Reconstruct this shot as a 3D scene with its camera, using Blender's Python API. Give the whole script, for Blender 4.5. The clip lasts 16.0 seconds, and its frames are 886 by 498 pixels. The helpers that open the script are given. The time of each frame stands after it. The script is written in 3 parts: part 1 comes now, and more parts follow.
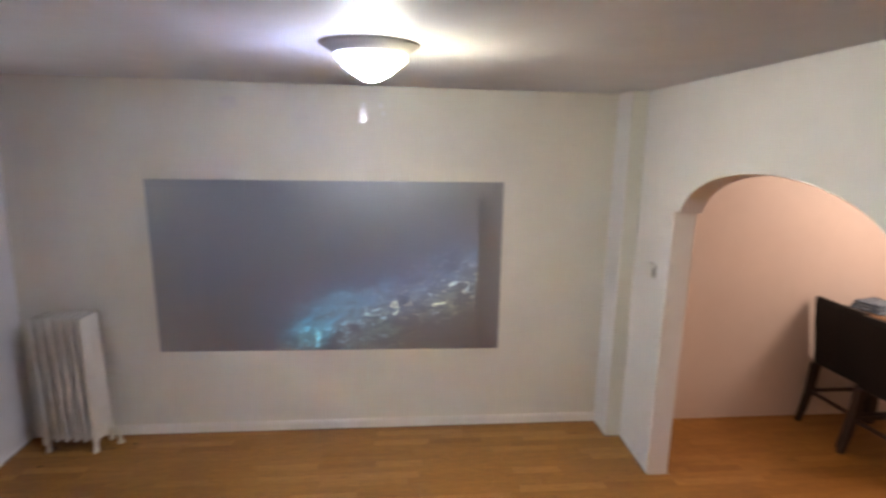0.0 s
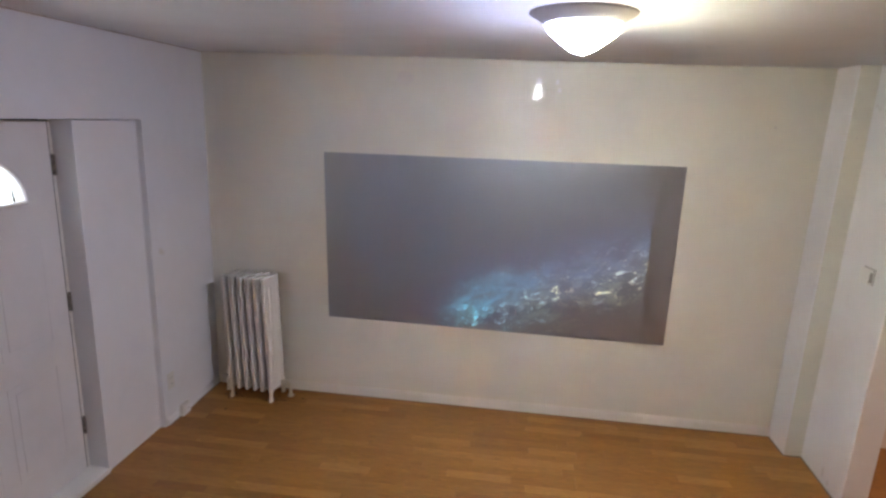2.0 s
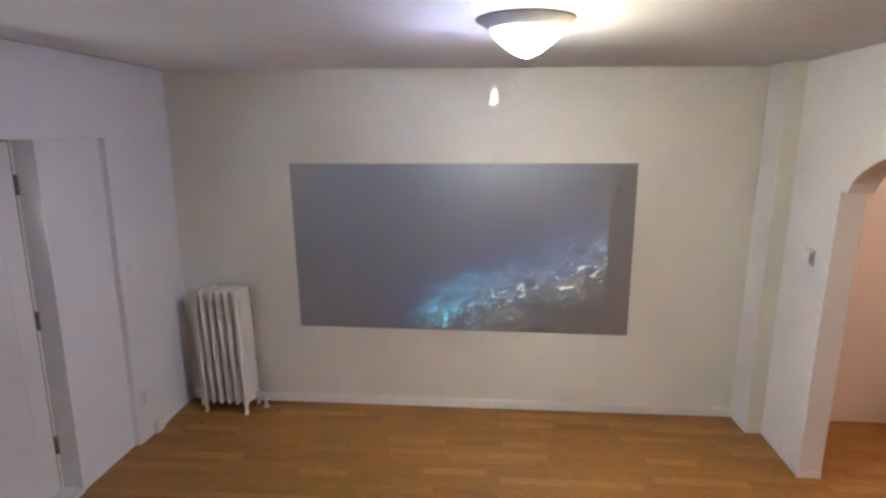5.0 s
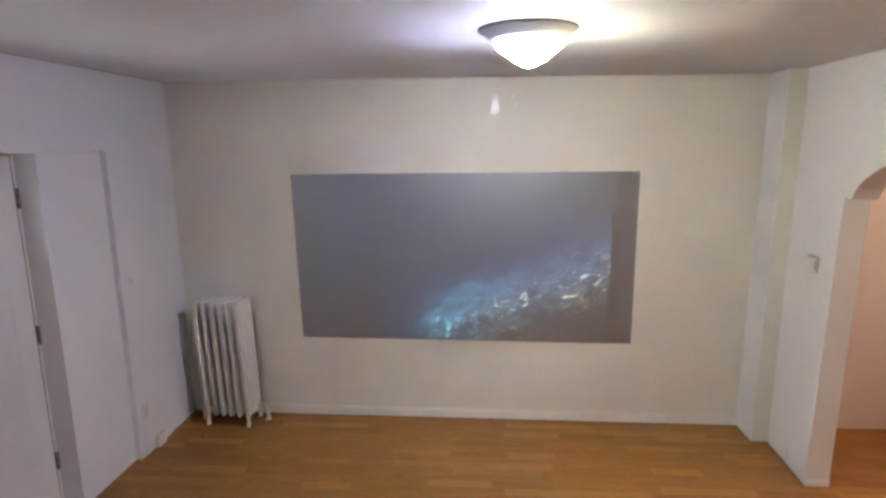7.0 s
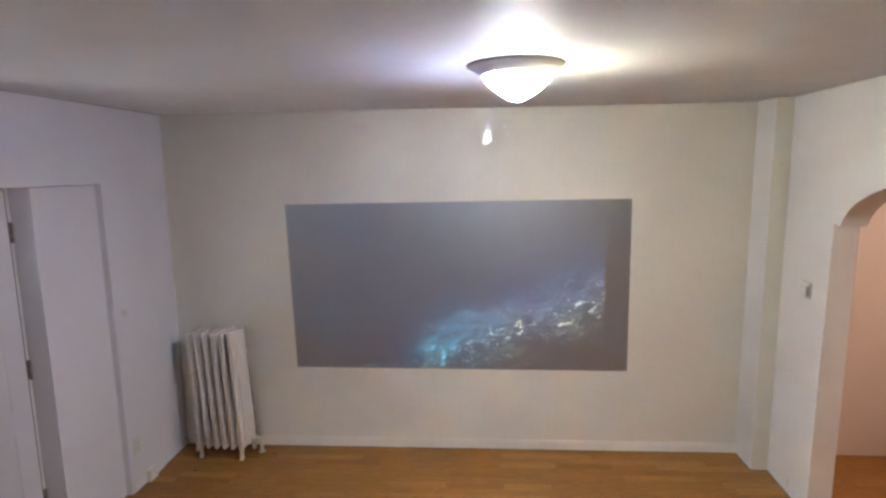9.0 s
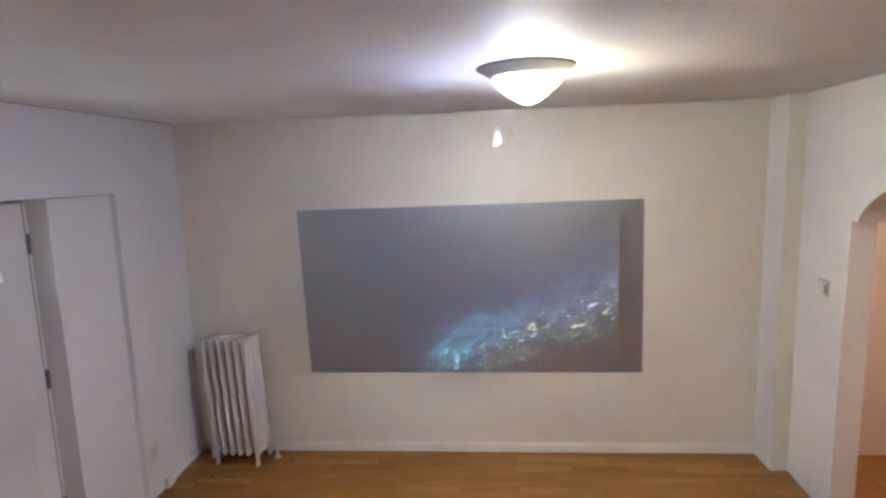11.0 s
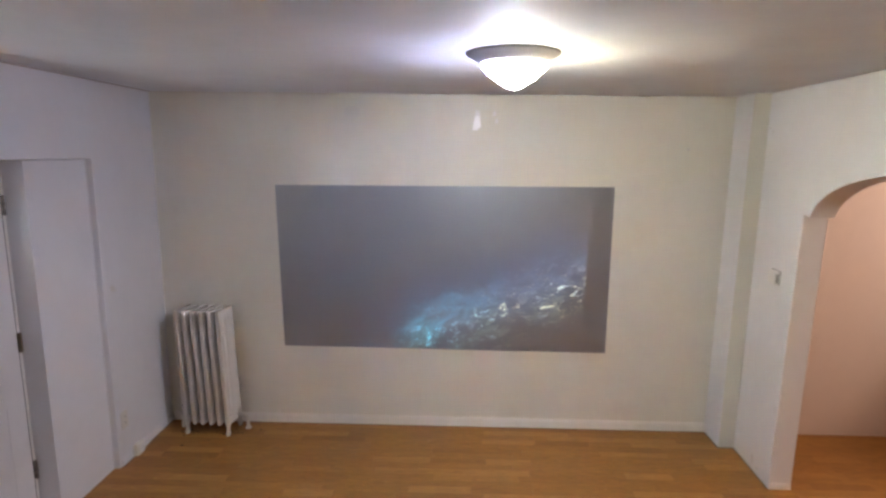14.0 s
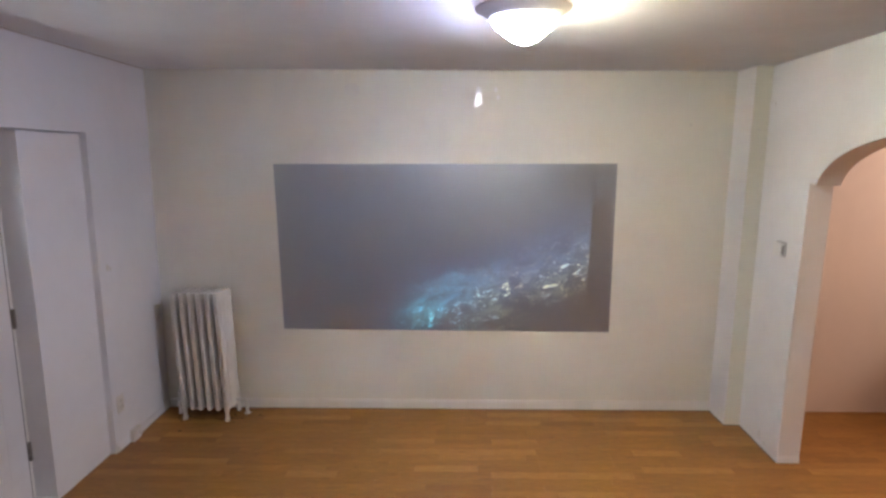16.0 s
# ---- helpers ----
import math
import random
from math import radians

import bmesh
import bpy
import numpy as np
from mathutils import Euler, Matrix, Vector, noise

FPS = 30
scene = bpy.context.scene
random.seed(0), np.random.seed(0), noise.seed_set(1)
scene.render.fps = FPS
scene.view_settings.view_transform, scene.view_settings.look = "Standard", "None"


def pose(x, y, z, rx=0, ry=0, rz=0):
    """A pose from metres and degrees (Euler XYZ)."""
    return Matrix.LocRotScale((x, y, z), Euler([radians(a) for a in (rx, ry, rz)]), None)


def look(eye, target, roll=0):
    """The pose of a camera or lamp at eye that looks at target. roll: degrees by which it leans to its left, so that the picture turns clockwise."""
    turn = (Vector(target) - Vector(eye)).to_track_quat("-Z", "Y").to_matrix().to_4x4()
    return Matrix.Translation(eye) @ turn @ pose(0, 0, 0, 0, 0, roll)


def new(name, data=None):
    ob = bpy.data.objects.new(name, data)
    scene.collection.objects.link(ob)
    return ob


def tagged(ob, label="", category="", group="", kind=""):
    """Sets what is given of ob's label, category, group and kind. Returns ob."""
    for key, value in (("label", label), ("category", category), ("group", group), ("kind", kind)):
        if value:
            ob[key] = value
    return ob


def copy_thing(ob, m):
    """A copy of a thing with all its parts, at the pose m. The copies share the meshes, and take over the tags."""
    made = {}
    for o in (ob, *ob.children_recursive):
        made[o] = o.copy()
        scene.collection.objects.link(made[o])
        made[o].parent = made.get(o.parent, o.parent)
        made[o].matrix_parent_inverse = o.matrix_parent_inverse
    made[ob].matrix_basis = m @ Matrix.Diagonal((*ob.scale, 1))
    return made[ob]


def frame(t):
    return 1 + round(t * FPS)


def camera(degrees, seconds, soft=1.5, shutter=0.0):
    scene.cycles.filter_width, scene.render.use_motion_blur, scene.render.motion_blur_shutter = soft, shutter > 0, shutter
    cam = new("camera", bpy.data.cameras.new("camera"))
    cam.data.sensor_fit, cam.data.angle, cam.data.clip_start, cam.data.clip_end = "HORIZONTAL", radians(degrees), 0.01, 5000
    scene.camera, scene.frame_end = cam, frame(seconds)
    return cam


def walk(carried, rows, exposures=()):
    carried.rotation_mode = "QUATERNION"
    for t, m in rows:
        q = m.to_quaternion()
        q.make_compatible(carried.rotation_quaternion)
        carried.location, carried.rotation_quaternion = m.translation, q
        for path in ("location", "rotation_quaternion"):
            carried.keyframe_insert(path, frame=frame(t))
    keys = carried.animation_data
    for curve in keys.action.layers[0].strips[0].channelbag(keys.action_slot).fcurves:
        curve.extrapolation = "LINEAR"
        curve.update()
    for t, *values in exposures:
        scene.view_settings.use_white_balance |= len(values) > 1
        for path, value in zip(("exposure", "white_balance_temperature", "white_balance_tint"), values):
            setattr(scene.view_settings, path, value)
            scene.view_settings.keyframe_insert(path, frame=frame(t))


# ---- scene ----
cam = camera(77.0, 16.0, soft=2.6, shutter=0.7)
PATH = [
    (0, (2.427, -3.84, 2.075), (2.636, -1.886, 1.703), 1.3),
    (0.5, (2.304, -3.865, 2.101), (2.309, -1.901, 1.72), 1.0),
    (1, (2.261, -3.872, 2.061), (2.126, -1.915, 1.67), 1.5),
    (1.5, (2.194, -3.818, 2.052), (1.979, -1.869, 1.661), 1.6),
    (2, (2.158, -3.746, 2.057), (1.927, -1.812, 1.602), 2.3),
    (2.5, (2.206, -3.752, 2.036), (2.017, -1.809, 1.601), 1.4),
    (3, (2.191, -3.789, 2.039), (2.022, -1.842, 1.615), 1.4),
    (3.5, (2.203, -3.831, 2.043), (2.07, -1.876, 1.645), 1.3),
    (4, (2.245, -3.841, 2.052), (2.077, -1.883, 1.679), 0.4),
    (4.5, (2.203, -3.855, 2.022), (2.061, -1.892, 1.667), 0.0),
    (4.7, (2.215, -3.857, 2.018), (2.077, -1.905, 1.610), 0.1),
    (6.8, (2.204, -3.834, 2.029), (2.064, -1.882, 1.618), -0.1),
    (7, (2.196, -3.844, 2.025), (2.059, -1.885, 1.645), -0.4),
    (7.5, (2.188, -3.846, 2.043), (2.056, -1.881, 1.695), -0.5),
    (8, (2.193, -3.843, 2.053), (2.071, -1.873, 1.727), -0.6),
    (8.5, (2.209, -3.842, 2.059), (2.086, -1.87, 1.751), -0.7),
    (10.8, (2.236, -3.854, 2.054), (2.071, -1.881, 1.775), -1.9),
    (11, (2.212, -3.841, 2.063), (2.046, -1.869, 1.778), -2.0),
    (11.5, (2.196, -3.847, 2.062), (2.023, -1.875, 1.778), -1.2),
    (12, (2.186, -3.85, 2.064), (2.016, -1.878, 1.775), -0.9),
    (12.5, (2.185, -3.846, 2.062), (2.014, -1.875, 1.767), -1.1),
    (13, (2.175, -3.852, 2.057), (2.012, -1.882, 1.752), 0.2),
    (13.5, (2.163, -3.874, 2.063), (2.019, -1.906, 1.735), 0.2),
    (14, (2.148, -3.942, 2.045), (2.103, -1.972, 1.703), 0.7),
    (14.5, (2.168, -3.964, 2.048), (2.122, -1.992, 1.715), -1.4),
    (15, (2.186, -3.923, 2.041), (2.13, -1.952, 1.71), -0.7),
    (15.5, (2.166, -3.862, 1.99), (2.103, -1.892, 1.648), -0.4),
    (16, (2.064, -3.923, 1.858), (2.055, -1.95, 1.532), 0.3),
]
walk(cam, [(t, look(eye, target, roll)) for t, eye, target, roll in PATH],
     exposures=[(0, -0.1), (1, -0.04), (2, -0.03), (4.7, 0.0), (6.8, 0.06), (16, 0.06)])

# ---------------------------------------------------------------- light
world = bpy.data.worlds.new("world")
scene.world = world
world.use_nodes = True
wn = world.node_tree
sky = wn.nodes.new("ShaderNodeTexSky")
sky.sky_type, sky.sun_disc = "NISHITA", False
sky.sun_elevation, sky.sun_rotation = radians(35), radians(250)
wn.links.new(sky.outputs[0], wn.nodes["Background"].inputs[0])
wn.nodes["Background"].inputs[1].default_value = 0.12

LAMP = (2.368, -1.58)          # ceiling light, centre in plan
GLOW = 284.0                   # radiance of its glass bowl

dining = new("dining_lamp", bpy.data.lights.new("dining_lamp", "POINT"))
dining.matrix_world = pose(6.25, -1.1, 1.92)
dining.data.energy, dining.data.color, dining.data.shadow_soft_size = 52, (1.0, 0.755, 0.61), 0.17

# daylight in the opening of the door's fan light
daylight = new("door_daylight", bpy.data.lights.new("door_daylight", "AREA"))
daylight.data.shape, daylight.data.size, daylight.data.size_y = "RECTANGLE", 0.22, 0.50
daylight.data.energy, daylight.data.color = 5, (0.82, 0.91, 1.0)
daylight.matrix_world = look((-0.20, -1.63, 1.70), (1.0, -1.63, 1.70))

# ---------------------------------------------------------------- materials
def material(name, color, rough=0.5, metal=0.0):
    m = bpy.data.materials.new(name)
    m.use_nodes = True
    b = m.node_tree.nodes["Principled BSDF"]
    b.inputs["Base Color"].default_value = (*color, 1)
    b.inputs["Roughness"].default_value = rough
    b.inputs["Metallic"].default_value = metal
    return m, m.node_tree, b


def node(nt, kind, **values):
    n = nt.nodes.new(kind)
    for key, value in values.items():
        n.inputs[key.replace("_", " ")].default_value = value
    return n


def calc(nt, op, a, b=None, c=None):
    n = nt.nodes.new("ShaderNodeMath")
    n.operation = op
    for i, v in enumerate((a, b, c)):
        if v is None:
            continue
        if isinstance(v, (int, float)):
            n.inputs[i].default_value = v
        else:
            nt.links.new(v, n.inputs[i])
    return n.outputs[0]


def ramp(nt, fac, stops):
    r = nt.nodes.new("ShaderNodeValToRGB")
    e = r.color_ramp.elements
    while len(e) < len(stops):
        e.new(0.5)
    for el, (p, c) in zip(e, stops):
        el.position, el.color = p, (*c, 1)
    nt.links.new(fac, r.inputs[0])
    return r.outputs[0]


def mixed(nt, fac, a, b, how="MIX"):
    n = nt.nodes.new("ShaderNodeMix")
    n.data_type, n.blend_type = "RGBA", how
    for s, v in ((n.inputs[0], fac), (n.inputs[6], a), (n.inputs[7], b)):
        if isinstance(v, (int, float)):
            s.default_value = v
        elif isinstance(v, tuple):
            s.default_value = (*v, 1)
        else:
            nt.links.new(v, s)
    return n.outputs[2]


def place(nt, scale=(1, 1, 1)):
    c = nt.nodes.new("ShaderNodeTexCoord")
    m = nt.nodes.new("ShaderNodeMapping")
    m.inputs["Scale"].default_value = scale
    nt.links.new(c.outputs["Object"], m.inputs["Vector"])
    return m.outputs[0]


def noise_of(nt, vec, scale, detail=4, rough=0.5, distort=0.0):
    n = node(nt, "ShaderNodeTexNoise", Scale=scale, Detail=detail, Roughness=rough, Distortion=distort)
    nt.links.new(vec, n.inputs["Vector"])
    return n.outputs["Fac"]


def bump(nt, b, height, strength, distance, also=None):
    n = node(nt, "ShaderNodeBump", Strength=strength, Distance=distance)
    nt.links.new(height, n.inputs["Height"])
    if also is not None:
        nt.links.new(also, n.inputs["Normal"])
    nt.links.new(n.outputs[0], b.inputs["Normal"])
    return n.outputs[0]


def paint(name, color, rough, stain=0.018, wave=0.14, grain=0.15):
    """Brushed or rolled wall paint: blotches, a roller's stipple and the slow waves of old plaster."""
    m, nt, b = material(name, color, rough)
    v = place(nt)
    blotch = noise_of(nt, v, 1.7, 5, 0.6)
    fine = noise_of(nt, v, 14, 4, 0.6)
    dark = tuple(c * (1 - 2.2 * stain) for c in color)
    lite = tuple(min(1, c * (1 + 0.8 * stain)) for c in color)
    tone = ramp(nt, blotch, ((0.3, dark), (0.55, color), (0.75, lite)))
    dirt = ramp(nt, fine, ((0.25, (0.95, 0.945, 0.93)), (0.6, (1, 1, 1))))
    nt.links.new(mixed(nt, 0.4, tone, dirt, "MULTIPLY"), b.inputs["Base Color"])
    nt.links.new(calc(nt, "MULTIPLY_ADD", fine, 0.2, rough - 0.1), b.inputs["Roughness"])
    first = bump(nt, b, noise_of(nt, v, 5, 3, 0.5), wave, 0.012)
    bump(nt, b, noise_of(nt, v, 240, 2, 0.5), grain, 0.0012, first)
    return m


WALL = paint("wall_paint", (0.80, 0.79, 0.79), 0.56)
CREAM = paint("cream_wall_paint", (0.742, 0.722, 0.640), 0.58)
CEIL = paint("ceiling_paint", (0.875, 0.885, 0.91), 0.64, 0.03, 0.3)
PEACH = paint("peach_wall_paint", (0.72, 0.61, 0.545), 0.55)
TRIM = paint("trim_gloss_paint", (0.77, 0.745, 0.70), 0.33, 0.05, 0.25, 0.1)
DOOR = paint("door_paint", (0.74, 0.72, 0.71), 0.38, 0.04, 0.15, 0.12)
PLASTIC = material("switch_plastic", (0.74, 0.71, 0.64), 0.35)[0]
BRIGHT = material("white_plastic", (0.8, 0.785, 0.75), 0.4)[0]
GREYPLASTIC = material("grey_plastic", (0.38, 0.36, 0.33), 0.5)[0]
DARK = material("dark_slot", (0.03, 0.028, 0.026), 0.6)[0]
STEEL, snt, sb = material("hinge_steel", (0.22, 0.2, 0.19), 0.42, 1.0)
snt.links.new(ramp(snt, noise_of(snt, place(snt), 60), ((0.3, (0.14, 0.13, 0.12)), (0.7, (0.34, 0.32, 0.3)))), sb.inputs["Base Color"])
SATIN = paint("satin_grey_enamel", (0.5, 0.48, 0.47), 0.42, 0.02, 0.05, 0.05)
NICKEL, knt, kb = material("brushed_nickel", (0.46, 0.44, 0.43), 0.36, 1.0)
knt.links.new(calc(knt, "MULTIPLY_ADD", noise_of(knt, place(knt, (1, 1, 30)), 20), 0.25, 0.25), kb.inputs["Roughness"])


def iron_paint():
    m, nt, b = material("radiator_enamel", (0.72, 0.69, 0.63), 0.5)
    v = place(nt)
    n = noise_of(nt, v, 22, 6, 0.65)
    nt.links.new(ramp(nt, n, ((0.24, (0.55, 0.50, 0.43)), (0.36, (0.68, 0.645, 0.575)), (0.7, (0.73, 0.70, 0.64)))), b.inputs["Base Color"])
    bump(nt, b, noise_of(nt, v, 90, 3, 0.6), 0.2, 0.003)
    return m


ENAMEL = iron_paint()


def wood_strips():
    """Honey oak laminate: each strip its own tone by chance, long grain, fine pores, a worn satin film."""
    m, nt, b = material("oak_laminate", (0.42, 0.22, 0.09), 0.36)
    info = nt.nodes.new("ShaderNodeObjectInfo")
    geo = nt.nodes.new("ShaderNodeNewGeometry")
    chance = calc(nt, "FRACT", calc(nt, "ADD", info.outputs["Random"], geo.outputs["Random Per Island"]))
    shift = nt.nodes.new("ShaderNodeCombineXYZ")
    nt.links.new(calc(nt, "MULTIPLY", chance, 37.0), shift.inputs[0])
    nt.links.new(calc(nt, "MULTIPLY", chance, 91.0), shift.inputs[1])
    add = nt.nodes.new("ShaderNodeVectorMath")
    nt.links.new(geo.outputs["Position"], add.inputs[0])
    nt.links.new(shift.outputs[0], add.inputs[1])
    mp = nt.nodes.new("ShaderNodeMapping")
    mp.inputs["Scale"].default_value = (1.5, 6.5, 1)
    nt.links.new(add.outputs[0], mp.inputs["Vector"])
    grain = noise_of(nt, mp.outputs[0], 4.0, 9, 0.68, 1.6)
    tone = ramp(nt, chance, ((0.0, (0.245, 0.100, 0.016)), (0.2, (0.288, 0.124, 0.021)), (0.75, (0.312, 0.138, 0.024)), (1.0, (0.385, 0.186, 0.040))))
    streak = ramp(nt, grain, ((0.27, (0.72, 0.66, 0.58)), (0.5, (0.99, 0.98, 0.97)), (0.7, (1.28, 1.27, 1.22))))
    base = mixed(nt, 0.7, tone, streak, "MULTIPLY")
    fleck = nt.nodes.new("ShaderNodeMapping")
    fleck.inputs["Scale"].default_value = (1, 2.2, 1)
    nt.links.new(add.outputs[0], fleck.inputs["Vector"])
    pale = ramp(nt, noise_of(nt, fleck.outputs[0], 9, 6, 0.7, 1.2), ((0.34, (0.80, 0.76, 0.70)), (0.44, (1, 1, 1)), (0.60, (1, 1, 1)), (0.72, (1.30, 1.34, 1.42))))
    base = mixed(nt, 0.75, base, pale, "MULTIPLY")
    wide = noise_of(nt, geo.outputs["Position"], 1.3, 4, 0.6)
    nt.links.new(mixed(nt, 0.5, base, ramp(nt, wide, ((0.3, (0.82, 0.8, 0.78)), (0.7, (1.05, 1.05, 1.05)))), "MULTIPLY"), b.inputs["Base Color"])
    nt.links.new(calc(nt, "MULTIPLY_ADD", wide, 0.22, 0.38), b.inputs["Roughness"])
    bump(nt, b, grain, 0.12, 0.0015)
    return m


OAK = wood_strips()
JOINT = material("floor_joint", (0.16, 0.085, 0.035), 0.7)[0]

LEATHER, lnt, lb = material("black_leather", (0.006, 0.005, 0.005), 0.5)
lb.inputs["Specular IOR Level"].default_value = 0.25
lv = place(lnt)
bump(lnt, lb, noise_of(lnt, lv, 160, 3), 0.3, 0.002)
DARKWOOD, dnt, db = material("espresso_wood", (0.02, 0.012, 0.01), 0.35)
dnt.links.new(ramp(dnt, noise_of(dnt, place(dnt, (12, 12, 1)), 6), ((0.3, (0.012, 0.007, 0.006)), (0.7, (0.035, 0.02, 0.015)))), db.inputs["Base Color"])
TABLEWOOD = material("table_wood", (0.30, 0.16, 0.08), 0.35)[0]
CERAMIC = material("bowl_ceramic", (0.62, 0.58, 0.52), 0.3)[0]
CLOTH, cnt, cb = material("blue_grey_cloth", (0.13, 0.17, 0.23), 0.9)
cnt.links.new(ramp(cnt, noise_of(cnt, place(cnt), 25), ((0.35, (0.08, 0.11, 0.16)), (0.6, (0.22, 0.27, 0.33)))), cb.inputs["Base Color"])
PAPER = material("white_paper", (0.78, 0.77, 0.75), 0.8)[0]
SPECK = material("brown_debris", (0.05, 0.03, 0.02), 0.8)[0]
# near-white and half metallic to keep the lamp's glint bright from any view
FILM, fnt, fb = material("glossy_residue", (0.93, 0.92, 0.91), 0.36, 0.5)
bump(fnt, fb, noise_of(fnt, place(fnt), 26, 3), 0.15, 0.004)
DAB = material("dull_residue", (0.80, 0.79, 0.78), 0.42, 0.04)[0]
GLASS, gnt, gb = material("window_glass", (1, 1, 1), 0.05)
gb.inputs["Transmission Weight"].default_value = 1.0

BACKDROP = bpy.data.materials.new("daylight_backdrop")
BACKDROP.use_nodes = True
bnt = BACKDROP.node_tree
bnt.nodes.remove(bnt.nodes["Principled BSDF"])
em = node(bnt, "ShaderNodeEmission", Color=(0.80, 0.90, 1.0, 1), Strength=9.0)
bnt.links.new(em.outputs[0], bnt.nodes["Material Output"].inputs[0])


def bowl_glass():
    """Opal glass lit by two bulbs behind it: a cool one and a warm one, side by side."""
    m, nt, b = material("lit_opal_glass", (0.85, 0.85, 0.85), 0.25)
    c = nt.nodes.new("ShaderNodeTexCoord")
    s = nt.nodes.new("ShaderNodeSeparateXYZ")
    nt.links.new(c.outputs["Object"], s.inputs[0])
    f = calc(nt, "MULTIPLY_ADD", s.outputs[0], 4.2, 0.5)
    deep = node(nt, "ShaderNodeMapRange", From_Min=-0.045, From_Max=-0.110, To_Min=0.085, To_Max=1.0)
    nt.links.new(s.outputs[2], deep.inputs[0])
    col = ramp(nt, f, ((0.04, (0.82, 0.90, 1.48)), (0.28, (0.79, 0.825, 1.05)), (0.5, (0.77, 0.815, 0.92)), (0.72, (1.20, 1.20, 1.08)), (0.96, (1.98, 1.77, 1.26))))
    nt.links.new(col, b.inputs["Emission Color"])
    nt.links.new(calc(nt, "MULTIPLY", deep.outputs[0], GLOW), b.inputs["Emission Strength"])
    return m


OPAL = bowl_glass()

SCREEN = dict(x0=0.887, x1=3.256, z0=0.612, z1=1.81)


def screen_base(name):
    m, nt, b = material(name, (0.091, 0.100, 0.122), 0.44)
    b.inputs["Specular IOR Level"].default_value = 1.0
    b.inputs["Coat Weight"].default_value, b.inputs["Coat Roughness"].default_value = 1.0, 0.45
    b.inputs["Coat IOR"].default_value = 2.8
    c = nt.nodes.new("ShaderNodeTexCoord")
    o = c.outputs["Object"]
    nt.links.new(ramp(nt, noise_of(nt, o, 9, 3), ((0.3, (0.087, 0.096, 0.117)), (0.7, (0.095, 0.104, 0.127)))), b.inputs["Base Color"])
    bump(nt, b, noise_of(nt, o, 200, 2), 0.15, 0.0012, bump(nt, b, noise_of(nt, o, 5, 3), 0.2, 0.008))
    return m, nt, b, o


def screen_picture():
    """Satin grey screen paint, with the picture that a projector throws on it: a slanting band of star clouds."""
    m, nt, b, o = screen_base("projected_picture")
    s = nt.nodes.new("ShaderNodeSeparateXYZ")
    nt.links.new(o, s.inputs[0])
    u, v = s.outputs[0], s.outputs[2]                  # metres from the lower left corner
    slope, cs, sn = 0.36, math.cos(0.345), math.sin(0.345)
    along_band = calc(nt, "ADD", calc(nt, "MULTIPLY", u, cs), calc(nt, "MULTIPLY", v, sn))
    across_band = calc(nt, "SUBTRACT", calc(nt, "MULTIPLY", v, cs), calc(nt, "MULTIPLY", u, sn))
    xyz = nt.nodes.new("ShaderNodeCombineXYZ")
    nt.links.new(calc(nt, "MULTIPLY", along_band, 0.72), xyz.inputs[0])
    nt.links.new(calc(nt, "MULTIPLY", across_band, 1.25), xyz.inputs[2])
    band = xyz.outputs[0]

    def bell(x, wide):
        q = calc(nt, "DIVIDE", x, wide)
        return calc(nt, "POWER", 2.718, calc(nt, "MULTIPLY", calc(nt, "MULTIPLY", q, q), -1.0))

    def rise(x, lo, hi):
        n = nt.nodes.new("ShaderNodeMapRange")
        n.interpolation_type = "SMOOTHSTEP"
        n.inputs[1].default_value, n.inputs[2].default_value = lo, hi
        nt.links.new(x, n.inputs[0])
        return n.outputs[0]

    def times(*xs):
        out = xs[0]
        for x in xs[1:]:
            out = calc(nt, "MULTIPLY", out, x)
        return out

    warp = noise_of(nt, o, 2.6, 7, 0.66)
    d = calc(nt, "ADD", calc(nt, "SUBTRACT", v, calc(nt, "MULTIPLY_ADD", u, slope, -0.215)), calc(nt, "MULTIPLY_ADD", warp, 0.42, -0.21))
    edge = times(calc(nt, "SUBTRACT", 1.0, rise(u, 2.185, 2.21)), rise(u, 0.03, 0.16))
    start = times(rise(calc(nt, "MULTIPLY_ADD", warp, 0.5, u), 1.0, 1.32), edge)
    cloud = noise_of(nt, band, 6.0, 9, 0.68, 0.5)
    knots = noise_of(nt, band, 15.0, 10, 0.72, 0.7)
    lane = rise(calc(nt, "ABSOLUTE", calc(nt, "SUBTRACT", noise_of(nt, band, 7.5, 9, 0.66, 0.9), 0.5)), 0.010, 0.075)
    far = rise(u, 1.05, 1.75)
    # blue and violet veil above, teal haze at the band's head, mottled gold and green body, white knots
    veil = times(bell(calc(nt, "SUBTRACT", d, 0.10), 0.27), rise(calc(nt, "MULTIPLY_ADD", warp, 0.5, u), 0.6, 1.5), edge)
    haze = times(bell(calc(nt, "SUBTRACT", d, 0.05), 0.13), start, rise(cloud, 0.36, 0.66))
    body = times(bell(calc(nt, "ADD", d, 0.10), 0.18), start, rise(cloud, 0.36, 0.62), lane)
    gems = times(bell(calc(nt, "ADD", d, 0.085), 0.15), start, rise(knots, 0.51, 0.64), lane)
    hazecol = mixed(nt, far, (0.03, 0.25, 0.34), (0.05, 0.10, 0.17))
    bodycol = mixed(nt, far, (0.06, 0.20, 0.20), (0.13, 0.16, 0.10))
    gemcol = mixed(nt, far, (0.20, 0.62, 0.78), mixed(nt, rise(noise_of(nt, o, 5.0, 3), 0.4, 0.6), (0.55, 0.75, 0.82), (0.90, 0.85, 0.50)))
    stars = nt.nodes.new("ShaderNodeTexVoronoi")
    stars.inputs["Scale"].default_value = 8
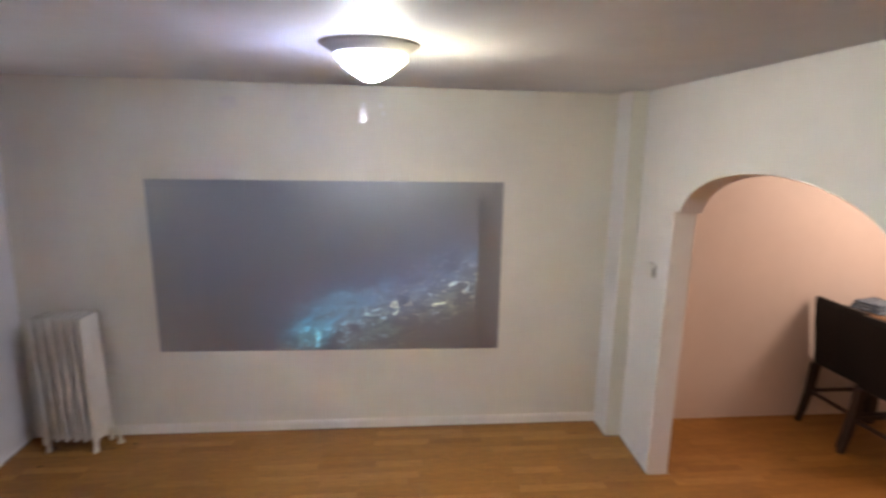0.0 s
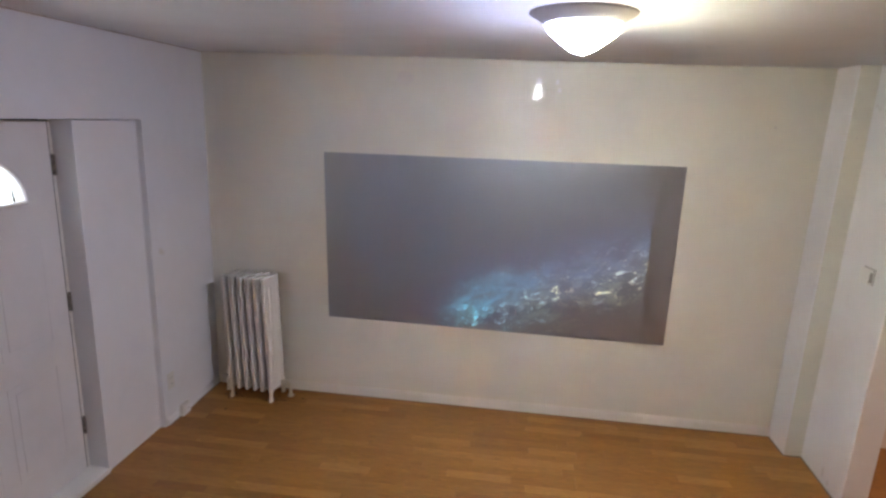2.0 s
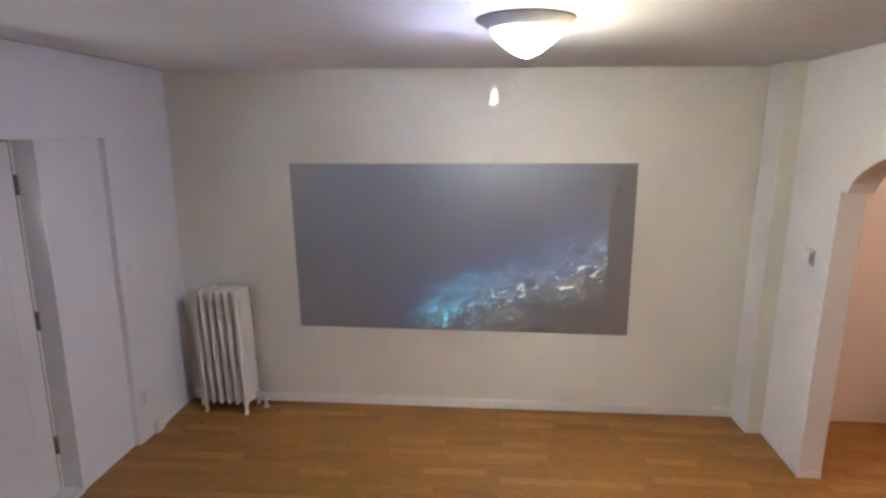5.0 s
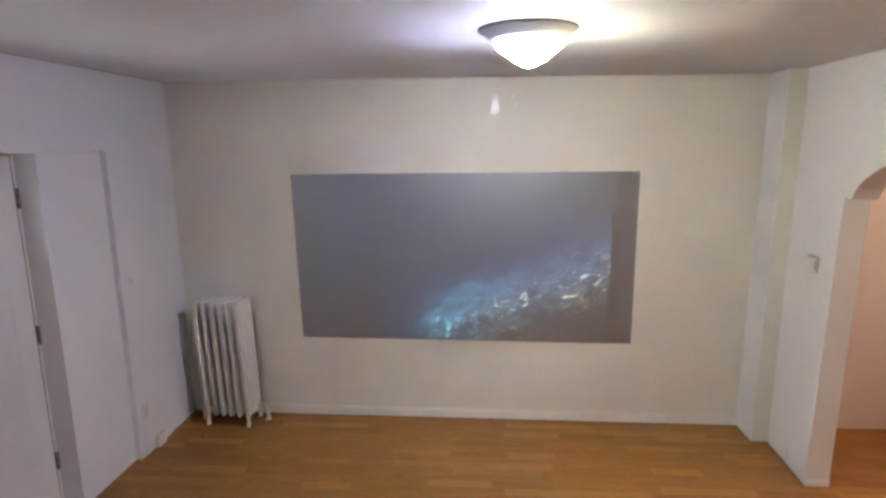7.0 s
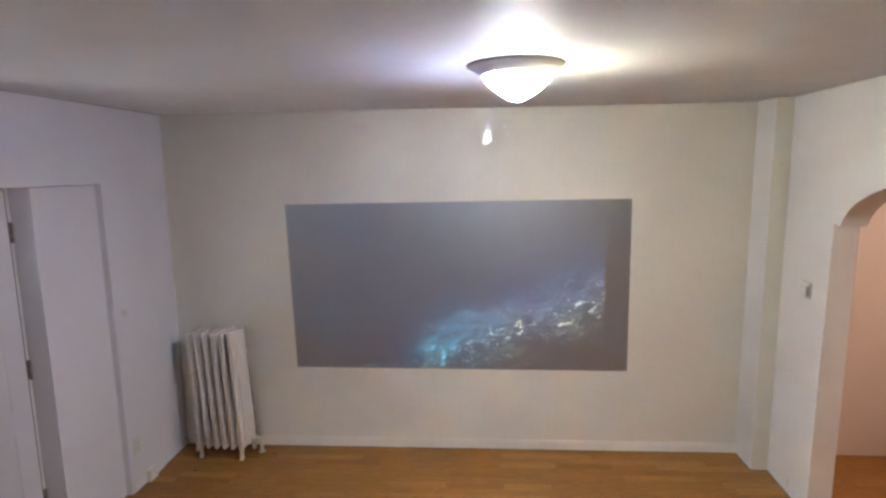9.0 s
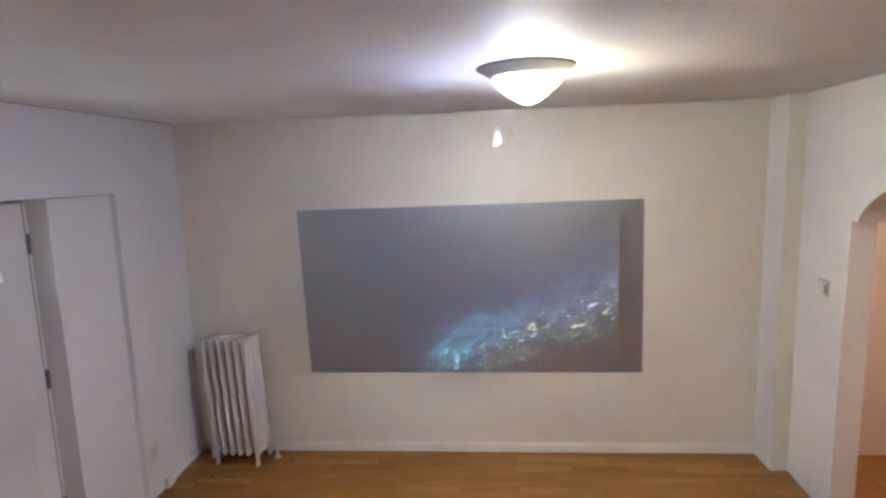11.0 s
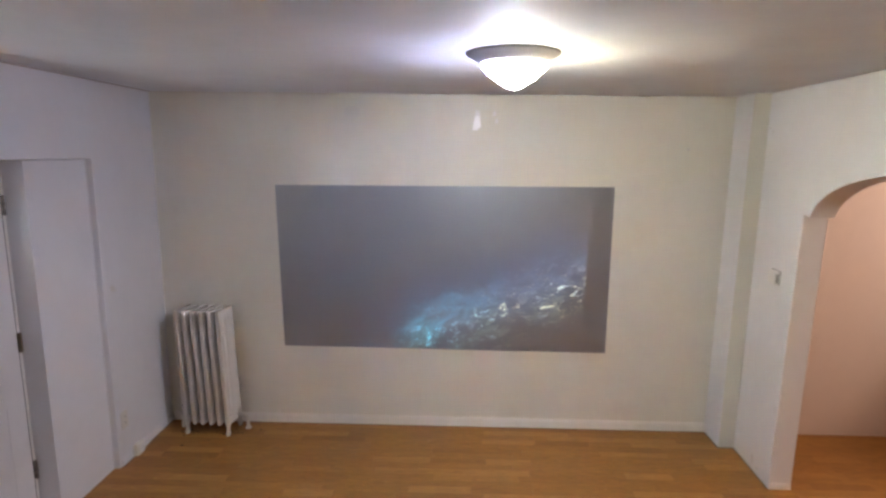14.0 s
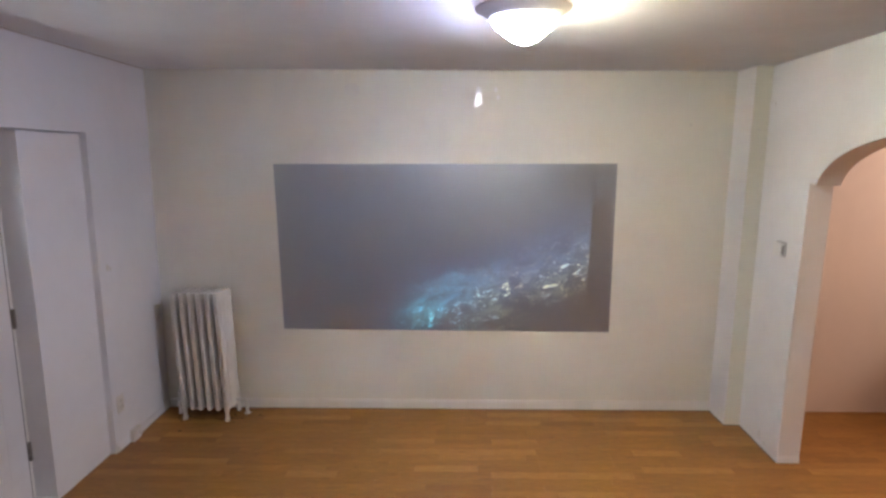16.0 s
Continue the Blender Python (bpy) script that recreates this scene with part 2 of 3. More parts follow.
    nt.links.new(o, stars.inputs["Vector"])
    dot = times(calc(nt, "LESS_THAN", stars.outputs["Distance"], 0.028), edge)
    # faint blue glow painted in for projector black level and sheen, stronger higher up
    lift = times(calc(nt, "SUBTRACT", 1.0, rise(u, 1.9, 2.215)), rise(u, 0.0, 0.35), rise(v, -0.1, 0.7))
    total = mixed(nt, lift, (0, 0, 0), (0.0035, 0.0105, 0.0300))
    for amount, colour in ((veil, (0.012, 0.028, 0.085)), (haze, hazecol), (body, bodycol), (calc(nt, "MULTIPLY", gems, 1.35), gemcol), (calc(nt, "MULTIPLY", dot, 0.12), (0.8, 0.9, 1.0))):
        total = mixed(nt, 1.0, total, mixed(nt, amount, (0, 0, 0), colour), "ADD")
    # the projector's light is put in as emission of the paint
    nt.links.new(total, b.inputs["Emission Color"])
    b.inputs["Emission Strength"].default_value = 1.0
    return m


GREY = screen_base("grey_screen_paint")[0]
PICTURE = screen_picture()

# ---------------------------------------------------------------- mesh helpers
def part(name, bm, mat, parent=None, label="", smooth=False):
    me = bpy.data.meshes.new(name)
    bmesh.ops.recalc_face_normals(bm, faces=bm.faces)
    bm.to_mesh(me)
    bm.free()
    me.materials.append(mat)
    if smooth:
        me.shade_smooth()
        me.set_sharp_from_angle(angle=radians(40))
    ob = new(name, me)
    ob.parent = parent
    if label:
        tagged(ob, label)
    return ob


def thing(name, at, label, category, group="", kind="", turn=0):
    ob = new(name)
    ob.empty_display_size = 0.1
    ob.matrix_world = pose(*at, 0, 0, turn)
    return tagged(ob, label, category, group, kind)


def add_box(bm, lo, hi, bevel=0.0, segments=2):
    m = Matrix.LocRotScale([(a + b) / 2 for a, b in zip(lo, hi)], None, [abs(b - a) for a, b in zip(lo, hi)])
    r = bmesh.ops.create_cube(bm, size=1, matrix=m)
    if bevel:
        es = list({e for v in r["verts"] for e in v.link_edges})
        bmesh.ops.bevel(bm, geom=es, offset=bevel, segments=segments, affect="EDGES", profile=0.5)


def box(lo, hi, bevel=0.0, segments=2):
    bm = bmesh.new()
    add_box(bm, lo, hi, bevel, segments)
    return bm


def prism(outline, axis, a, b):
    """A flat outline pushed along an axis from a to b."""
    bm = bmesh.new()

    def spot(p, d):
        q = list(p)
        q.insert("xyz".index(axis), d)
        return q
    one = [bm.verts.new(spot(p, a)) for p in outline]
    two = [bm.verts.new(spot(p, b)) for p in outline]
    bm.faces.new(one)
    bm.faces.new(two[::-1])
    n = len(outline)
    for i in range(n):
        bm.faces.new((one[i], one[(i + 1) % n], two[(i + 1) % n], two[i]))
    return bm


def add_lathe(bm, profile, steps=48, m=Matrix()):
    """Turns (radius, height) round the z axis."""
    rings = []
    for r, z in profile:
        if r < 1e-6:
            rings.append([bm.verts.new(m @ Vector((0, 0, z)))])
        else:
            rings.append([bm.verts.new(m @ Vector((r * math.cos(2 * math.pi * i / steps), r * math.sin(2 * math.pi * i / steps), z))) for i in range(steps)])
    for p, q in zip(rings, rings[1:]):
        for i in range(steps):
            j = (i + 1) % steps
            ring = [p[i % len(p)], p[j % len(p)], q[j % len(q)], q[i % len(q)]]
            ring = list(dict.fromkeys(ring))
            if len(ring) > 2:
                bm.faces.new(ring)


def lathe(profile, steps=48):
    bm = bmesh.new()
    add_lathe(bm, profile, steps)
    return bm


def add_tube(bm, points, radius, steps=10):
    """A round bar through the points."""
    rings = []
    pts = [Vector(p) for p in points]
    for i, p in enumerate(pts):
        way = (pts[min(i + 1, len(pts) - 1)] - pts[max(i - 1, 0)]).normalized()
        side = way.orthogonal().normalized() if i == 0 else (side - way * side.dot(way)).normalized()
        up = way.cross(side)
        r = radius[i] if isinstance(radius, (list, tuple)) else radius
        rings.append([bm.verts.new(p + r * (math.cos(2 * math.pi * k / steps) * side + math.sin(2 * math.pi * k / steps) * up)) for k in range(steps)])
    for p, q in zip(rings, rings[1:]):
        for k in range(steps):
            bm.faces.new((p[k], p[(k + 1) % steps], q[(k + 1) % steps], q[k]))
    bm.faces.new(rings[0][::-1])
    bm.faces.new(rings[-1])


def tube(points, radius, steps=10):
    bm = bmesh.new()
    add_tube(bm, points, radius, steps)
    return bm


def add_loft(bm, sections):
    """Joins rings of equal length, closed at both ends."""
    rings = [[bm.verts.new(p) for p in s] for s in sections]
    n = len(rings[0])
    for p, q in zip(rings, rings[1:]):
        for k in range(n):
            bm.faces.new((p[k], p[(k + 1) % n], q[(k + 1) % n], q[k]))
    bm.faces.new(rings[0][::-1])
    bm.faces.new(rings[-1])


# ---------------------------------------------------------------- the room
H = 2.44            # ceiling
EAST = 4.145        # face of the wall with the arch
THICK = 0.136       # thickness of that wall
SOUTH = -5.7


def east(y):
    """Where the face of the east wall stands: it runs a little out of square."""
    return EAST - 0.055 * (-y - 0.232)



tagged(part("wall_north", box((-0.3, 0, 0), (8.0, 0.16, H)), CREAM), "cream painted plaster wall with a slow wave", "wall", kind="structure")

# west wall with the recess of the entrance door
outline = [(0.0, 0), (-0.68, 0), (-0.68, 1.985), (-2.24, 1.985), (-2.24, 0), (SOUTH, 0), (SOUTH, H), (0.0, H)]
tagged(part("wall_west", prism(outline, "x", -0.25, 0.0), WALL), "off-white painted wall round the recess of the entrance door", "wall", kind="structure")
bm = prism([(-0.037, -0.683), (-0.037, -1.163), (-0.145, -1.168), (-0.25, -1.168), (-0.25, -0.683)], "z", 0, 1.979)
tagged(part("door_surround", bm, WALL), "flat white painted panel beside the entrance door", "door surround", kind="structure")
bm = prism([(-0.04, -2.24), (-0.04, -2.2), (-0.145, -2.085), (-0.25, -2.085), (-0.25, -2.24)], "z", 0, 1.985)
tagged(part("door_surround", bm, WALL), "flat white painted strip beside the entrance door", "door surround", kind="structure")
# unseen filler added outside the corner
tagged(part("wall_backing", box((-0.6, 0.0, 0), (-0.25, 0.16, H)), WALL), "unseen filler added outside the corner of the walls", "wall", kind="structure")

# east wall with the arch: straight jambs, a small ledge, then a flattened arc
outline = [(0.0, 0), (-0.728, 0), (-0.736, 0.9), (-0.752, 1.722), (-0.812, 1.714)]
for i in range(33):
    a = math.pi * (0.035 + 0.93 * i / 32)
    outline.append((-1.56 + 0.75 * math.cos(a), 1.68 + 0.293 * math.sin(a)))
outline += [(-2.31, 1.722), (-2.47, 1.70), (-2.47, 0), (SOUTH, 0), (SOUTH, H), (0.0, H)]
bm = prism(outline, "x", EAST, EAST + THICK)
for v in bm.verts:
    v.co.x += east(v.co.y) - EAST
tagged(part("wall_east", bm, WALL), "off-white painted wall with a wide plastered archway", "wall", kind="structure")
edge = [(4.037 + 0.002 * (1 - math.cos(a)), -0.230 - 0.002 * math.sin(a)) for a in [math.pi / 2 * i / 4 for i in range(5)]]
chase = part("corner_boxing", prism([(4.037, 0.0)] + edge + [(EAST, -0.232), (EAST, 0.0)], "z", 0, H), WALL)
# the face towards the room takes the north wall's cream
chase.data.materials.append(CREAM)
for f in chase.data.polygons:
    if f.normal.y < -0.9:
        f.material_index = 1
tagged(chase, "boxed-in pipe chase in the corner with its front face in cream", "pipe chase", kind="structure")
# south, far and dining south walls are out of view, added to close the rooms
tagged(part("wall_south", box((-0.25, SOUTH - 0.16, 0), (8.0, SOUTH, H)), WALL), "unseen off-white wall added to close the room", "wall", kind="structure")
tagged(part("wall_dining_far", box((7.6, SOUTH, 0), (7.76, 0, H)), PEACH), "unseen peach wall added to close the dining room", "wall", kind="structure")
tagged(part("wall_dining_north", box((EAST + THICK, -0.012, 0), (7.6, 0, H)), PEACH), "peach painted wall of the dining room", "wall", kind="structure")
tagged(part("wall_dining_south", box((EAST - 0.1, -3.5, 0), (7.6, -3.38, H)), PEACH), "unseen peach wall added to close the dining room", "wall", kind="structure")

# ceiling, a little uneven
bm = bmesh.new()
bmesh.ops.create_grid(bm, x_segments=60, y_segments=44, size=0.5, matrix=Matrix.LocRotScale((3.75, -2.8, H), None, (8.7, 6.2, 1)))
for v in bm.verts:
    v.co.z += 0.002 * noise.noise(v.co * 0.9) + 0.002
tagged(part("ceiling", bm, CEIL, smooth=True), "off-white painted plaster ceiling", "ceiling", kind="structure")
# unseen slab added over the thin ceiling
tagged(part("ceiling_slab", box((-0.6, SOUTH - 0.3, H + 0.02), (8.1, 0.3, H + 0.2)), CEIL), "unseen slab added above the ceiling", "ceiling", kind="structure")

# stained joint between the west wall and the ceiling
STAIN = paint("stained_caulk", (0.5, 0.43, 0.37), 0.7, 0.15)
bm = box((0.0, SOUTH, H - 0.004), (0.005, 0.0, H + 0.001))
tagged(part("ceiling_joint", bm, STAIN), "brown stained joint between wall and ceiling", "trim", kind="structure")

# baseboards
def baseboard(a, b, out, h=0.07, t=0.011, mat=None):
    """A painted board with a rounded top along the foot of a wall from a to b, standing out to the side given."""
    a, b, out = Vector((*a, 0)), Vector((*b, 0)), Vector((*out, 0))
    shape = [(0, 0.003), (t, 0.003), (t, h - 0.02), (t * 0.75, h - 0.008), (t * 0.35, h), (0, h)]
    bm = bmesh.new()
    add_loft(bm, [[p + out * d + Vector((0, 0, z)) for d, z in shape] for p in (a, b)])
    return tagged(part("baseboard", bm, mat or TRIM), "white painted wooden baseboard at the foot of the wall", "baseboard", kind="structure")


baseboard((0.016, 0), (4.035, 0), (0, -1))
baseboard((0, 0), (0, -0.66), (1, 0), 0.05, 0.008, WALL)
baseboard((0, -2.26), (0, SOUTH), (1, 0))
baseboard((east(-0.73), -0.728), (east(-0.73) + THICK, -0.728), (0, -1), 0.045, 0.006, WALL)

# thin dark strips along the joint between floor and walls
JOINT_DARK = paint("dark_joint_line", (0.20, 0.17, 0.14), 0.8, 0.12)
for lo, hi in (((0.3, -0.016, 0.0), (4.02, -0.0115, 0.003)), ((4.028, -0.241, 0.0), (4.037, -0.012, 0.004)), ((4.037, -0.241, 0.0), (EAST, -0.2325, 0.004)),
               ((0.0085, -0.66, 0.0), (0.014, -0.02, 0.003))):
    tagged(part("floor_joint_line", box(lo, hi), JOINT_DARK), "thin dark line where floor meets wall", "trim", kind="structure")

bm = prism([(east(-0.241) - 0.009, -0.241), (east(-0.241), -0.241), (east(-0.72), -0.72), (east(-0.72) - 0.006, -0.72)], "z", 0.0, 0.004)
tagged(part("floor_joint_line", bm, JOINT_DARK), "thin dark line where floor meets wall", "trim", kind="structure")

# ---------------------------------------------------------------- entrance door
door = thing("door_1", (-0.145, -1.199, 0.0), "white painted entrance door, closed, with a fan-shaped light", "door", kind="structure")
W, T, Z0, Z1 = 0.885, 0.044, 0.035, 1.972
MID, SILL, RX, RZ = -0.4425, 1.592, 0.258, 0.216


def fan(rx, rz, base, n=24):
    return [(MID + rx * math.cos(math.pi * i / n), base + rz * math.sin(math.pi * i / n)) for i in range(n + 1)]


# slab with the fan cut out: a lower part and an upper part that meet at the light's sill
def slab():
    bm = prism([(0, Z0), (-W, Z0), (-W, SILL), (0, SILL)], "x", -T, 0)
    arc = fan(RX, RZ, SILL)
    up = prism([(0, SILL), (0, Z1), (-W, Z1), (-W, SILL)] + arc[::-1], "x", -T, 0)
    me = bpy.data.meshes.new("tmp")
    up.to_mesh(me)
    up.free()
    bm.from_mesh(me)
    bpy.data.meshes.remove(me)
    return bm


part("slab", slab(), DOOR, door)
bm = prism(fan(RX, RZ, SILL), "x", -0.028, -0.022)
pane = part("pane", bm, GLASS, door, "clear glass of the fan light")
pane.visible_shadow = False
bm = bmesh.new()
arc = [(0.004, *p) for p in fan(RX + 0.012, RZ + 0.012, SILL)]
add_tube(bm, arc, 0.013, 8)
add_tube(bm, [(0.004, MID + RX + 0.012, SILL - 0.006), (0.004, MID - RX - 0.012, SILL - 0.006)], 0.013, 8)
part("light_frame", bm, DOOR, door, "white moulding round the fan light", True)


def moulding(y0, y1, z0, z1):
    """A pressed panel's raised border and field."""
    bm = bmesh.new()
    r, pts = 0.006, [(0.0, y0, z0), (0.0, y1, z0), (0.0, y1, z1), (0.0, y0, z1)]
    for a, b in zip(pts, pts[1:] + pts[:1]):
        add_tube(bm, [a, b], r * 0.3, 6)
    add_box(bm, (-0.002, y0 - 0.04, z0 + 0.04), (0.002, y1 + 0.04, z1 - 0.04), 0.0015, 1)
    return bm


for y0, y1 in ((-0.12, -0.41), (-0.50, -0.79)):
    part("panel", moulding(y0, y1, 0.22, 0.72), DOOR, door)
    part("panel", moulding(y0, y1, 0.86, 1.42), DOOR, door)
for z in (0.30, 1.03, 1.755):
    hinge = part("hinge", box((-0.001, 0.003, z - 0.05), (0.004, 0.027, z + 0.05), 0.001, 1), STEEL, door, "dark steel butt hinge")
    part("pin", tube([(0.006, 0.014, z - 0.052), (0.006, 0.014, z + 0.052)], 0.0075, 8), STEEL, hinge)
bm = lathe([(0, 0), (0.026, 0), (0.026, 0.006), (0.011, 0.012), (0.011, 0.03), (0.027, 0.042), (0.03, 0.056), (0.02, 0.068), (0, 0.07)], 20)
bm.transform(pose(0, -0.845, 0.95, 0, 90, 0))
part("knob", bm, NICKEL, door, smooth=True)
bm = box((-0.25, -2.08, 0.0), (-0.02, -1.17, 0.03), 0.006)
tagged(part("door_threshold", bm, TRIM), "white painted wooden threshold under the entrance door", "threshold", kind="structure")
# added strips behind the slab that stop daylight leaking round it
bm = box((-0.206, -2.10, 1.94), (-0.19, -1.16, 1.985))
add_box(bm, (-0.206, -1.19, 0.03), (-0.19, -1.16, 1.94))
add_box(bm, (-0.206, -2.10, 0.03), (-0.19, -2.07, 1.94))
add_box(bm, (-0.206, -2.07, 0.03), (-0.19, -1.19, 0.055))
# dark strip put in for the shadow of the gap at the hinges
add_box(bm, (-0.189, -1.1984, 0.036), (-0.1475, -1.1915, 1.972))
stop_bm = box((-0.19, -1.191, 0.03), (-0.147, -1.1705, 1.979), 0.002, 1)
tagged(part("door_stop", stop_bm, TRIM), "narrow white painted door stop beside the hinges", "trim", kind="structure")
tagged(part("door_gap_strips", bm, DARK), "dark strips added to close and shade the gaps round the entrance door", "trim", kind="structure")
tagged(part("backdrop", box((-1.25, -2.9, 0.6), (-1.2, -0.4, 2.9)), BACKDROP), "bright overcast daylight outside the door", "backdrop", kind="structure")

# ---------------------------------------------------------------- screen painted on the wall
WIDE, TALL = SCREEN["x1"] - SCREEN["x0"], SCREEN["z1"] - SCREEN["z0"]
bm = prism([(0, 0), (WIDE + 0.004, 0), (WIDE - 0.006, TALL + 0.019), (-0.033, TALL - 0.006)], "y", -0.0025, 0.004)
screen = part("projection_screen", bm, GREY)
screen.matrix_world = pose(SCREEN["x0"], 0, SCREEN["z0"], 0, 0.25, 0)
bm = prism([(0.004, 0.004), (2.212, 0.004), (2.216, TALL + 0.013), (-0.028, TALL - 0.010)], "y", -0.0032, -0.0025)
picture = part("picture", bm, PICTURE, screen, "projected picture of blue and golden star clouds")
tagged(screen, "grey painted projection screen on the wall showing star clouds", "projection screen")

# ---------------------------------------------------------------- ceiling light
lamp = thing("ceiling_light", (*LAMP, H), "round grey metal ceiling light with a lit opal glass bowl", "ceiling light")
part("pan", lathe([(0, 0.006), (0.190, 0.006), (0.1915, 0.001), (0.1905, -0.003), (0.183, -0.0075), (0.170, -0.014), (0.160, -0.020), (0.150, -0.027), (0.142, -0.034), (0.136, -0.037), (0.125, -0.037), (0.0, -0.025)], 64), SATIN, lamp, "satin grey metal flange", True)
prof = [(0.131, -0.035), (0.135, -0.042), (0.132, -0.054)]
for i in range(1, 12):
    a = i / 12
    prof.append((0.132 * (0.38 * math.sqrt(1 - a * a) + 0.62 * (1 - a)), -0.054 - 0.084 * a))
prof.append((0, -0.139))
bowl = part("bowl", lathe(prof, 40), OPAL, lamp, "lit opal glass bowl, cool on one side and warm on the other", True)
bowl.location = (0.007, 0, 0)

# ---------------------------------------------------------------- radiator
def blunt(c, power=0.55):
    """Squares off a circle a little."""
    return math.copysign(abs(c) ** power, c)


def radiator():
    """Old cast-iron column radiator: six slim sections, the outer two on feet."""
    rad = thing("radiator", (0.1775, -0.228, 0.0), "white painted cast-iron column radiator with six sections in the corner", "radiator")
    rad.matrix_world = pose(0.182, -0.213, -0.004, 0, -2.2, -7.5)       # leans a little towards the corner
    n, pitch, depth, top, low = 6, 0.0640, 0.200, 0.928, 0.074
    for i in range(n):
        x = 0.03 + pitch * i
        bm = bmesh.new()
        ends = i in (0, n - 1)
        # two upright columns joined by a rounded head and foot: a closed loop with a thin web
        half = 0.0152
        for y in (0.032, depth / 2, depth - 0.032):
            w = 0.03 if y != depth / 2 else 0.036
            secs = []
            for z, k in ((low + 0.03, 0.8), (low + 0.07, 1), (top - 0.09, 1), (top - 0.045, 0.9)):
                secs.append([(x + half * k * blunt(math.cos(a)), y + w * k * blunt(math.sin(a)), z) for a in [2 * math.pi * (j + 0.5) / 16 for j in range(16)]])
            add_loft(bm, secs)
        for z0, z1 in ((low, low + 0.075), (top - 0.085, top)):
            add_box(bm, (x - half, 0.002, z0), (x + half, depth - 0.002, z1), 0.0115, 4)
        if ends and i == n - 1:
            add_box(bm, (x + half - 0.016, 0.012, low + 0.05), (x + half - 0.004, depth - 0.012, top - 0.05), 0.004)
            for y in (0.029, 0.076, 0.124, 0.171):
                add_box(bm, (x + half - 0.010, y - 0.017, low + 0.04), (x + half + 0.001, y + 0.017, top - 0.06), 0.005)
            for z in (0.385, 0.655):
                add_box(bm, (x + half - 0.010, 0.012, z - 0.012), (x + half, depth - 0.012, z + 0.012), 0.004)
        part("section", bm, ENAMEL, rad, smooth=True)
        if ends:
            for y, s in ((0.022, -1), (depth - 0.022, 1)):
                bm = bmesh.new()
                secs = []
                for z, k, dy in ((0.0, 0.75, 0.008), (0.012, 0.85, 0.006), (0.05, 0.62, 0.002), (0.085, 0.95, -0.004), (0.145, 1.5, -0.016)):
                    secs.append([(x + 0.0175 * k * math.cos(a), y + s * dy + 0.024 * k * math.sin(a), z) for a in [2 * math.pi * j / 10 for j in range(10)]])
                add_loft(bm, secs)
                part("foot", bm, ENAMEL, rad, smooth=True)
    for z in (low + 0.04, top - 0.05):
        part("hub", tube([(0.01, depth / 2, z), (0.352, depth / 2, z)], 0.022, 14), ENAMEL, rad, smooth=True)
    back = depth * 0.72
    bm = tube([(0.34, back, low + 0.03), (0.37, back, low + 0.03)], [0.018, 0.018], 12)
    add_tube(bm, [(0.37, back, low + 0.03), (0.41, back, low + 0.03), (0.43, back, low + 0.018), (0.436, back, low - 0.01), (0.436, back, 0.0)], 0.0115, 12)
    add_tube(bm, [(0.375, back, low + 0.03), (0.388, back, low + 0.03)], 0.017, 6)
    add_lathe(bm, [(0, 0.0), (0.024, 0.0), (0.021, 0.006), (0.015, 0.009)], 16, pose(0.436, back, 0))
    part("valve_pipe", bm, ENAMEL, rad, "white painted elbow pipe", True)
    bm = tube([(0.02, depth / 2, low + 0.03), (-0.03, depth / 2, low + 0.03)], 0.02, 12)
    add_tube(bm, [(-0.03, depth / 2, low + 0.03), (-0.055, depth / 2, low + 0.02), (-0.06, depth / 2, 0.0)], 0.014, 12)
    add_tube(bm, [(-0.03, depth / 2, low + 0.03), (-0.03, depth / 2, low + 0.085)], [0.012, 0.012], 10)
    add_lathe(bm, [(0, 0.0), (0.026, 0.0), (0.03, 0.01), (0.026, 0.022), (0, 0.026)], 14, pose(-0.03, depth / 2, low + 0.085))
    part("steam_valve", bm, ENAMEL, rad, "white painted valve with a round handle", True)
    bm = tube([(0.35, 0.06, 0.66), (0.366, 0.06, 0.66)], 0.006, 8)
    part("bleed_plug", bm, ENAMEL, rad)
    return rad


radiator()

# ---------------------------------------------------------------- fittings on the walls
def plate(name, at, turn, label, w, h, make):
    ob = thing(name, at, label, name.replace("_", " "), turn=turn)
    part("cover_plate", box((-w / 2, -0.007, -h / 2), (w / 2, 0, h / 2), 0.004), PLASTIC, ob)
    make(ob)
    return ob


def sockets(ob):
    for z in (-0.02, 0.02):
        socket = part("socket", box((-0.016, -0.009, z - 0.014), (0.016, -0.006, z + 0.014), 0.006), PLASTIC, ob)
        bm = box((-0.008, -0.0098, z - 0.004), (-0.006, -0.0085, z + 0.006))
        add_box(bm, (0.006, -0.0098, z - 0.004), (0.008, -0.0085, z + 0.006))
        part("slots", bm, DARK, socket, "dark contact slots")


hook = thing("wall_hook", (0.0, -0.6, 1.18), "tiny painted hook screwed to the wall beside the door recess", "hook", turn=90)
part("back_plate", box((-0.01, -0.004, -0.02), (0.01, 0, 0.02), 0.002), PLASTIC, hook)
part("hook_arm", tube([(0, -0.003, 0.006), (0, -0.016, 0.004), (0, -0.022, -0.004), (0, -0.020, -0.014), (0, -0.012, -0.018)], 0.0032, 8), PLASTIC, hook, "small painted hook", True)
catch = part("wall_catch", box((-0.010, -0.006, -0.03), (0.004, 0.012, 0.03), 0.003), WALL)
catch.matrix_world = pose(0.0, -0.686, 1.19)
tagged(catch, "small painted-over catch on the edge of the door recess", "catch")
plate("wall_outlet", (0.0, -0.6, 0.3), 90, "white double wall outlet beside the door recess", 0.07, 0.115, sockets)

